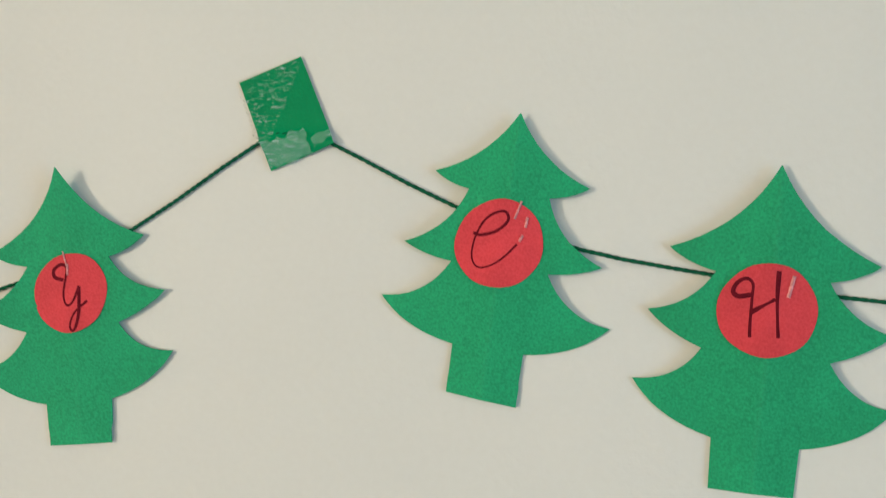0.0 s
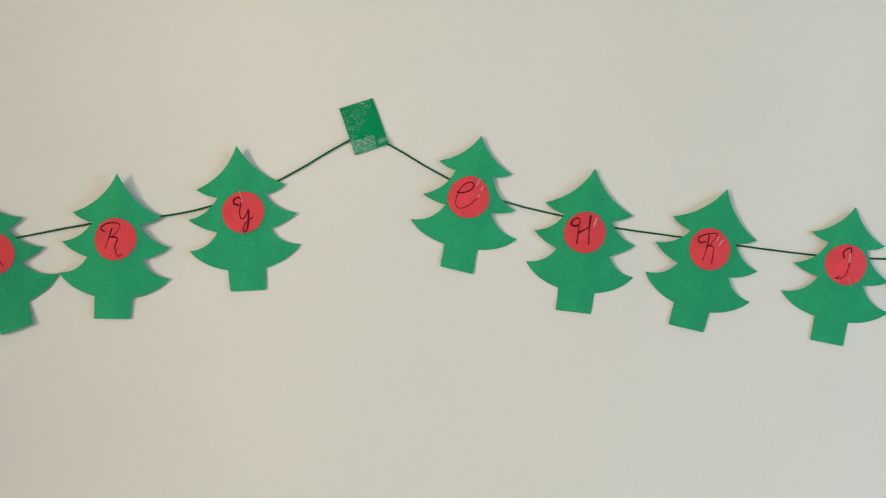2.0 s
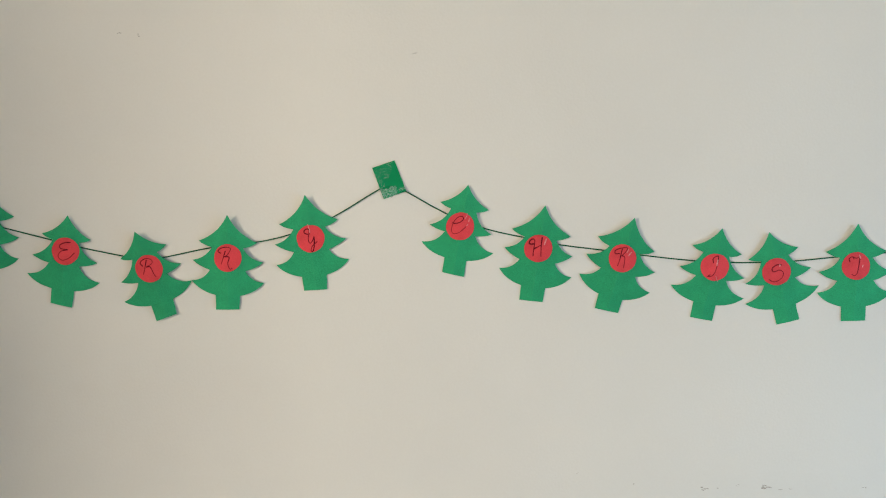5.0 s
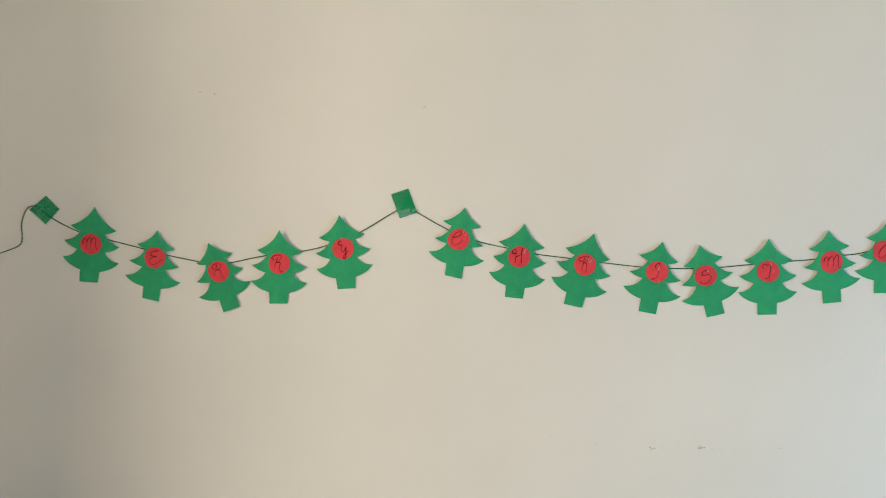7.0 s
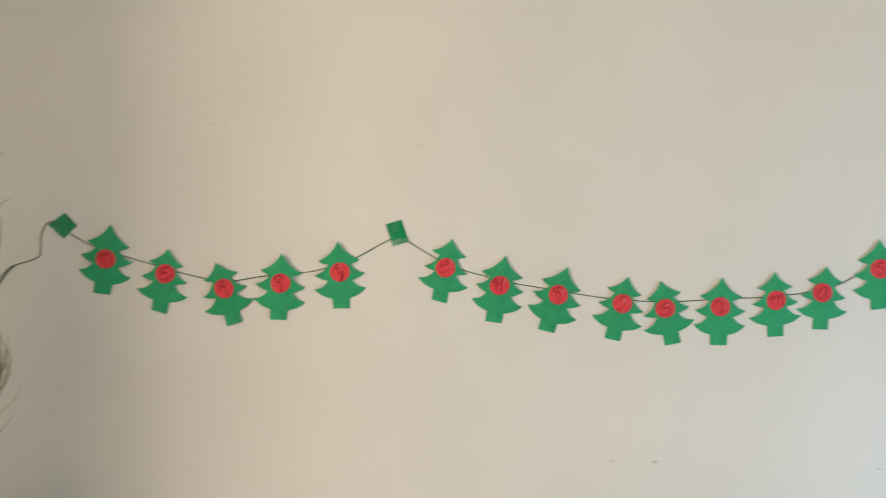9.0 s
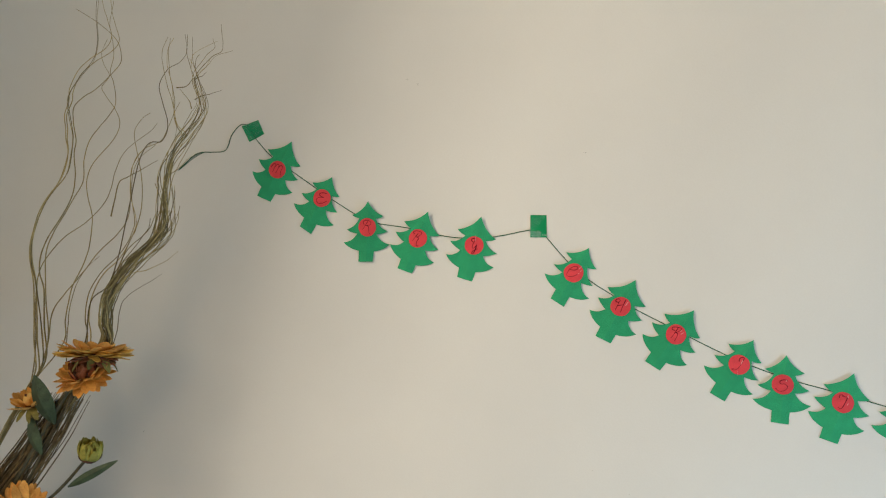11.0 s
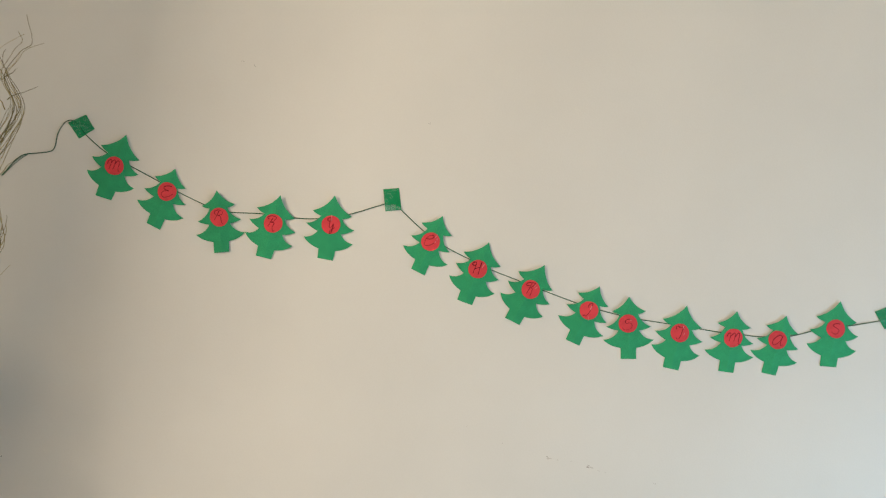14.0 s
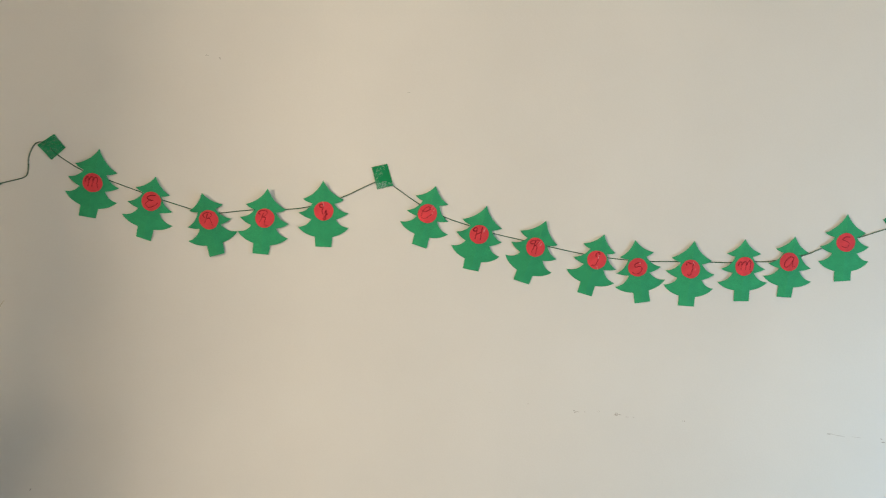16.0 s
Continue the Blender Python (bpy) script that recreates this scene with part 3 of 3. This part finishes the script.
def twig(guide, spread, wave, cut, thick, name="twig", depth=0.03, mat=TWIG, curl=1.0):
    """One curly twig that follows a guide with a drift of its own."""
    pts = smooth_path([(x, 0, z) for x, z in guide], 8)
    pts = pts[: max(8, int(len(pts) * cut))]
    n = len(pts)
    ox, oy = rnd.uniform(-spread, spread), rnd.uniform(-depth, depth)
    p1, p2, p3, f1, f2 = rnd.uniform(0, 6.3), rnd.uniform(0, 6.3), rnd.uniform(0, 6.3), rnd.uniform(2.0, 4.2), rnd.uniform(6, 11)
    fx, fy = rnd.uniform(-1, 1), rnd.uniform(-1, 1)
    weave, seed = rnd.uniform(4, 9), rnd.uniform(0, 90)
    weave *= curl
    path = []
    for k, p in enumerate(pts):
        f = k / (n - 1)
        w = wave * (0.25 + 0.75 * f)
        kink = Vector((p.z * 17, seed, 0))
        x = p.x + ox * (0.45 + 0.8 * f * f) * (0.25 + 0.75 * math.cos(weave * f + p3)) + curl * (0.008 * min(1, 3 * f) * noise.noise(kink) + 0.0014 * noise.noise(kink * 3.3)) + w * (math.sin(f1 * 2 * f + p1) * 0.7 + 0.35 * math.sin(f2 * 2 * f + p2)) + fx * wave * 2.2 * max(0, f - 0.75) ** 1.5
        y = oy * (0.4 + 0.6 * f) * math.cos(weave * f + p1) + w * 0.7 * math.sin(f1 * 2 * f + p3) + fy * 0.02 * f
        path.append(local(x, p.z, y))
    return part(name, tube(bmesh.new(), path, lambda f: thick * (1 - 0.72 * f), 6), mat, plant)


FOOT = [(-0.935, 0.36), (-0.925, 0.52), (-0.885, 0.70), (-0.835, 0.86)]
CORE_LINE = FOOT + [(-0.780, 1.030), (-0.798, 1.084), (-0.807, 1.130), (-0.801, 1.180), (-0.778, 1.235), (-0.741, 1.299), (-0.741, 1.338), (-0.752, 1.379), (-0.766, 1.426), (-0.767, 1.474), (-0.75, 1.53), (-0.736, 1.575), (-0.739, 1.605), (-0.772, 1.65)]
TIPS = ([(-0.796, 1.677), (-0.814, 1.698), (-0.831, 1.737)], [(-0.787, 1.686), (-0.778, 1.708), (-0.745, 1.738)], [(-0.76, 1.684), (-0.748, 1.712), (-0.716, 1.733)], [(-0.752, 1.700), (-0.732, 1.722), (-0.734, 1.738), (-0.748, 1.779)])
for k in range(10):
    twig(CORE_LINE + TIPS[k % 4], 0.011, 0.007, 1.0 if k < 5 else rnd.uniform(0.86, 0.97), rnd.uniform(0.0013, 0.0019), depth=0.018)
# the dense bundle below, most of it ending part of the way up
for k in range(13):
    twig(CORE_LINE, 0.026, 0.010, rnd.uniform(0.62, 1.0), rnd.uniform(0.0013, 0.0022), depth=0.03)
for k in range(17):
    twig(CORE_LINE[:13], 0.031, 0.006, rnd.uniform(0.72, 1.0), rnd.uniform(0.0017, 0.0027), depth=0.03, mat=STALK if k % 3 == 0 else TWIG)
RISE = FOOT + [(-0.787, 1.03), (-0.805, 1.10)]
for line in ([(-0.78, 1.21), (-0.735, 1.30), (-0.723, 1.347), (-0.730, 1.386), (-0.753, 1.43), (-0.765, 1.48)],
             [(-0.79, 1.20), (-0.76, 1.28), (-0.765, 1.40), (-0.770, 1.47), (-0.761, 1.519), (-0.784, 1.542), (-0.804, 1.586), (-0.832, 1.635), (-0.849, 1.681), (-0.851, 1.716)]):
    for k in range(2):
        twig(RISE + line, 0.007, 0.005, 1.0, rnd.uniform(0.0014, 0.0021), depth=0.02)
LEFT = [(-0.955, 0.36), (-0.985, 0.55), (-0.955, 0.75), (-0.925, 0.88)]
LEFT_SIDE = LEFT + [(-0.945, 0.985), (-0.968, 1.05)]
# single strands, each with a foot, how many run side by side, and its thickness
for foot, count, thick, line in (
        (LEFT, 2, 0.0017, [(-0.918, 0.926), (-0.943, 0.985), (-0.965, 1.044), (-0.987, 1.104), (-1.018, 1.160), (-1.028, 1.210), (-1.025, 1.278), (-1.002, 1.345), (-1.003, 1.404), (-1.018, 1.436), (-1.025, 1.456), (-1.038, 1.485), (-1.037, 1.518), (-1.043, 1.543), (-1.036, 1.584), (-1.013, 1.620), (-0.986, 1.649), (-0.977, 1.678), (-0.999, 1.710), (-1.020, 1.737), (-1.045, 1.781)]),
        (LEFT, 2, 0.0016, [(-0.909, 0.930), (-0.921, 0.979), (-0.953, 1.048), (-0.986, 1.111), (-1.010, 1.150), (-1.025, 1.218), (-1.016, 1.294), (-0.991, 1.355), (-0.989, 1.395), (-0.998, 1.442), (-1.014, 1.473), (-1.035, 1.512), (-1.036, 1.538), (-1.022, 1.581), (-1.005, 1.619), (-1.009, 1.662), (-1.028, 1.709), (-1.043, 1.763)]),
        (LEFT, 1, 0.0018, [(-0.910, 0.956), (-0.940, 1.026), (-0.967, 1.097), (-0.990, 1.130), (-0.999, 1.167), (-0.996, 1.205), (-0.981, 1.259), (-0.968, 1.310), (-0.975, 1.360), (-0.995, 1.407), (-0.999, 1.438), (-1.021, 1.477), (-1.030, 1.507), (-1.014, 1.534), (-0.986, 1.562), (-0.962, 1.599), (-0.946, 1.629), (-0.950, 1.651), (-0.974, 1.679), (-1.025, 1.701), (-1.087, 1.716)]),
        (LEFT, 1, 0.0016, [(-0.916, 0.981), (-0.953, 1.075), (-0.989, 1.170), (-0.988, 1.224), (-0.971, 1.296), (-0.957, 1.353), (-0.972, 1.401), (-0.971, 1.450), (-0.960, 1.483), (-0.943, 1.520), (-0.941, 1.546), (-0.960, 1.586), (-0.976, 1.607), (-0.980, 1.639), (-0.995, 1.673), (-1.017, 1.712), (-1.024, 1.761)]),
        (LEFT, 1, 0.0017, [(-0.877, 1.002), (-0.891, 1.057), (-0.898, 1.121), (-0.891, 1.177), (-0.890, 1.230), (-0.901, 1.285), (-0.930, 1.328), (-0.945, 1.363), (-0.941, 1.404), (-0.910, 1.465), (-0.908, 1.504), (-0.929, 1.531), (-0.961, 1.553), (-0.979, 1.570), (-0.972, 1.598), (-0.998, 1.620), (-1.012, 1.643), (-1.009, 1.675)]),
        (LEFT, 1, 0.0018, [(-0.921, 0.979), (-0.934, 1.049), (-0.921, 1.100), (-0.899, 1.147), (-0.871, 1.216), (-0.838, 1.273), (-0.826, 1.323), (-0.845, 1.388), (-0.853, 1.424), (-0.838, 1.468), (-0.805, 1.497), (-0.796, 1.532), (-0.793, 1.564), (-0.788, 1.591)]),
        (LEFT_SIDE, 1, 0.0016, [(-0.985, 1.118), (-0.976, 1.175), (-0.949, 1.230), (-0.912, 1.275), (-0.884, 1.323), (-0.876, 1.365), (-0.878, 1.404), (-0.874, 1.444), (-0.855, 1.475), (-0.828, 1.509), (-0.817, 1.532)]),
        (FOOT, 2, 0.0018, [(-0.828, 1.013), (-0.851, 1.071), (-0.861, 1.121), (-0.850, 1.177), (-0.823, 1.226), (-0.810, 1.283), (-0.812, 1.315), (-0.840, 1.364), (-0.853, 1.411), (-0.847, 1.450), (-0.820, 1.486)]),
        (FOOT, 1, 0.0015, [(-0.873, 1.003), (-0.891, 1.070), (-0.898, 1.121), (-0.889, 1.171), (-0.869, 1.211)]),
        (RISE, 1, 0.0016, [(-0.798, 1.260), (-0.791, 1.295), (-0.792, 1.340), (-0.808, 1.399), (-0.835, 1.449), (-0.855, 1.486), (-0.859, 1.506), (-0.853, 1.531), (-0.841, 1.548)]),
        (FOOT, 1, 0.0016, [(-0.826, 1.016), (-0.844, 1.114), (-0.811, 1.191), (-0.834, 1.454), (-0.799, 1.499), (-0.798, 1.537), (-0.824, 1.574), (-0.848, 1.612), (-0.843, 1.651), (-0.822, 1.674), (-0.815, 1.701), (-0.833, 1.736)]),
        (RISE, 1, 0.0015, [(-0.771, 1.244), (-0.749, 1.328), (-0.771, 1.501), (-0.753, 1.529), (-0.779, 1.543), (-0.801, 1.581), (-0.821, 1.626), (-0.842, 1.658), (-0.854, 1.693), (-0.849, 1.719)])):
    for k in range(count):
        twig(foot + line, 0.004, 0.0022, 1.0, thick * rnd.uniform(0.9, 1.15), depth=0.02, curl=0.35)
twig([(-0.861, 1.305), (-0.865, 1.343), (-0.867, 1.381), (-0.849, 1.400), (-0.818, 1.429), (-0.792, 1.456)], 0.001, 0.002, 1.0, 0.0017, depth=0.004, curl=0.3)
# short side twigs
for guide in ([(-0.775, 0.99), (-0.763, 1.05), (-0.774, 1.112), (-0.763, 1.155), (-0.701, 1.224)], [(-0.80, 1.15), (-0.776, 1.196), (-0.735, 1.223), (-0.703, 1.253), (-0.678, 1.285)],
              [(-0.745, 1.285), (-0.729, 1.309), (-0.718, 1.319), (-0.713, 1.33)], [(-0.765, 1.43), (-0.758, 1.441), (-0.741, 1.472), (-0.723, 1.495)],
              [(-0.770, 1.645), (-0.762, 1.651), (-0.752, 1.658), (-0.739, 1.67)], [(-0.755, 1.605), (-0.746, 1.616), (-0.73, 1.627), (-0.706, 1.645)],
              [(-0.755, 1.585), (-0.765, 1.598), (-0.781, 1.606), (-0.805, 1.618)], [(-0.805, 1.618), (-0.786, 1.628), (-0.778, 1.645), (-0.772, 1.66)]):
    twig(guide, 0.001, 0.002, 1.0, 0.0013, depth=0.004)
for k in range(70):
    b = rnd.uniform(-0.045, 0.045)
    t = 0.8 * b + rnd.uniform(-0.016, 0.016)
    twig([(-0.935 + b * 0.4, 0.36), (-0.905 + b, 0.62), (-0.858 + 0.5 * (b + t), 0.77), (-0.822 + 0.85 * t, rnd.uniform(0.885, 0.925) + 0.25 * t)], 0.004, 0.002, 1.0, rnd.uniform(0.002, 0.0036), "stalk", 0.035, STALK, 0.2)


def petal_mesh(length, width, curl, mat, name="petal"):
    """A pointed petal, hollow along its middle, that curls at the tip."""
    bm = bmesh.new()
    n, grids = 7, []
    for thick in (0.0, 0.0006):
        g = []
        for i in range(n + 1):
            f = i / n
            w = width * math.sin(math.pi * (0.14 + 0.84 * f ** 1.35)) ** 0.75 * 0.5 + 0.0006
            g.append([bm.verts.new((f * length, c * w, curl * f * f * length + 0.18 * w * abs(c) + thick)) for c in (-1, 0, 1)])
        grids.append(g)
    for k, g in enumerate(grids):
        for a, b in zip(g, g[1:]):
            for j in range(2):
                q = (a[j], a[j + 1], b[j + 1], b[j])
                bm.faces.new(q if k else q[::-1])
    rim = lambda g: [r[0] for r in g] + [g[-1][1]] + [r[2] for r in reversed(g)] + [g[0][1]]
    ra, rb = rim(grids[0]), rim(grids[1])
    for i in range(len(ra)):
        bm.faces.new((ra[i], ra[(i + 1) % len(ra)], rb[(i + 1) % len(ra)], rb[i]))
    return mesh_of(name, bm, mat)


PETAL_OUT = petal_mesh(0.050, 0.0175, 0.10, PETAL)
PETAL_IN = petal_mesh(0.034, 0.014, 0.35, PETAL)
PETAL_GOLD = petal_mesh(0.050, 0.0175, 0.10, GOLD_PETAL)
PETAL_WIDE = petal_mesh(0.040, 0.021, 0.16, PETAL)
PETAL_CORE = petal_mesh(0.026, 0.012, 0.40, CORE_PETAL)
PETAL_BUD = petal_mesh(0.034, 0.015, 0.55, BUD)
PETAL_SEPAL = petal_mesh(0.036, 0.012, -0.25, SEPAL, "sepal")


def flower(place, facing, size, rings, label, core=0.026, y=-0.06):
    """A flower head: a domed core with rings of petals of (mesh, count, rise in degrees, start radius)."""
    bm = bmesh.new()
    lathe(bm, [(0.004, -0.018), (core * 0.7, -0.010), (core, 0.0), (core * 0.95, 0.004), (core * 0.7, 0.008), (core * 0.3, 0.006), (0.001, 0.005)], 20)
    for v in bm.verts:
        v.co += Vector((0, 0, 0.003 * noise.noise(v.co * 300)))
    head = part("flower_head", bm, CORE, plant, label)
    up = Vector(facing).normalized().to_track_quat("Z", "Y").to_matrix().to_4x4()
    head.matrix_basis = Matrix.Translation(local(place[0], place[1], y * 0.4)) @ up @ Matrix.Scale(size, 4)
    for me, count, rise, start in rings:
        for k in range(count):
            p = new(me.name.split(".")[0], me)
            p.parent = head
            a = 360 * k / count + rnd.uniform(-7, 7)
            s = rnd.uniform(0.85, 1.12)
            p.matrix_basis = pose(0, 0, 0, 0, 0, a) @ pose(start, 0, -0.002, 0, -rise + rnd.uniform(-12, 12), 0) @ pose(0, 0, 0, rnd.uniform(-20, 20)) @ Matrix.Scale(s, 4)
    return head


FULL = ((PETAL_OUT, 32, 2, 0.018), (PETAL_OUT, 28, 12, 0.016), (PETAL_CORE, 14, 50, 0.014))
RUFFLED = ((PETAL_OUT, 32, -8, 0.010), (PETAL_WIDE, 28, 4, 0.010), (PETAL_IN, 22, 18, 0.018), (PETAL_CORE, 16, 56, 0.020), (PETAL_CORE, 10, 74, 0.012))
FLAT = ((PETAL_GOLD, 34, -5, 0.016), (PETAL_GOLD, 32, 6, 0.015), (PETAL_WIDE, 26, 14, 0.018), (PETAL_CORE, 22, -58, 0.014), (PETAL_CORE, 16, -40, 0.016), (PETAL_SEPAL, 8, -30, 0.014))
flower((-0.791, 1.012), (-0.29, 0.10, 0.95), 1.20, FLAT, "yellow and orange sunflower seen from its edge", y=-0.03)
flower((-0.789, 0.968), (-0.24, -0.46, 0.84), 1.03, RUFFLED, "orange sunflower with a brown core", y=-0.065)
flower((-0.823, 0.622), (0.05, -0.95, 0.35), 1.2, FULL, "orange sunflower facing the room", core=0.034, y=-0.10)
flower((-0.899, 0.855), (-0.35, -0.45, 0.75), 1.0, ((PETAL_IN, 16, 20, 0.014), (PETAL_IN, 14, 50, 0.012), (PETAL_CORE, 8, 66, 0.008), (PETAL_SEPAL, 10, -20, 0.010)), "small orange flower half open", core=0.016, y=-0.03)
flower((-0.722, 0.806), (0.08, -0.40, 0.9), 0.92, ((PETAL_BUD, 20, 58, 0.022), (PETAL_BUD, 17, 72, 0.020), (PETAL_BUD, 12, 84, 0.014), (PETAL_CORE, 12, 84, 0.010)), "green and yellow flower bud", y=-0.05)


def flower_stem(points, thick):
    path = smooth_path([local(x, z, y * 0.4) for x, z, y in points], 8)
    part("flower_stem", tube(bmesh.new(), path, thick, 8), STEM, plant)


flower_stem([(-0.93, 0.40, 0), (-0.89, 0.62, -0.03), (-0.85, 0.80, -0.045), (-0.815, 0.93, -0.05)], 0.004)
flower_stem([(-0.93, 0.40, 0), (-0.87, 0.62, -0.01), (-0.83, 0.82, -0.02), (-0.80, 0.985, -0.025)], 0.004)
flower_stem([(-0.92, 0.40, -0.02), (-0.895, 0.52, -0.06), (-0.872, 0.600, -0.08)], 0.004)
flower_stem([(-0.93, 0.40, 0), (-0.895, 0.60, -0.01), (-0.885, 0.73, -0.02), (-0.876, 0.80, -0.03), (-0.892, 0.850, -0.03)], lambda f: 0.005 + 0.005 * max(0, f - 0.6))
flower_stem([(-0.92, 0.42, -0.01), (-0.85, 0.585, -0.03), (-0.775, 0.695, -0.04), (-0.727, 0.795, -0.05)], 0.0036)


def leaf(base, tip, width, y0, y1, bend):
    """A pointed leaf from base to tip, folded along its rib."""
    bm = bmesh.new()
    a, b = local(base[0], base[1], y0 * 0.5), local(tip[0], tip[1], y1 * 0.5)
    along = b - a
    side = along.cross(Vector((0, 1, 0))).normalized()
    grids = []
    for thick in (0, 0.0007):
        g = []
        for i in range(10):
            f = i / 9
            w = width * math.sin(math.pi * min(1, f * 0.97 + 0.02)) ** 0.8 / 2 + 0.0005
            g.append([bm.verts.new(a + along * f + side * (c * w) + Vector((0, -bend * math.sin(math.pi * f) + 0.35 * w * abs(c) - thick, 0))) for c in (-1, -0.5, 0, 0.5, 1)])
        grids.append(g)
    for k, g in enumerate(grids):
        for p, q in zip(g, g[1:]):
            for j in range(4):
                f = (p[j], p[j + 1], q[j + 1], q[j])
                bm.faces.new(f if k else f[::-1])
    rim = lambda g: [r[0] for r in g] + g[-1][1:-1] + [r[-1] for r in reversed(g)] + g[0][-2:0:-1]
    ra, rb = rim(grids[0]), rim(grids[1])
    for i in range(len(ra)):
        bm.faces.new((ra[i], ra[(i + 1) % len(ra)], rb[(i + 1) % len(ra)], rb[i]))
    part("leaf", bm, LEAF, plant, "dark green leaf")


leaf((-0.824, 0.838), (-0.898, 0.926), 0.046, -0.045, -0.07, 0.012)
leaf((-0.830, 0.765), (-0.893, 0.830), 0.030, -0.05, -0.03, 0.010)
leaf((-0.748, 0.722), (-0.660, 0.816), 0.019, -0.045, -0.03, 0.012)
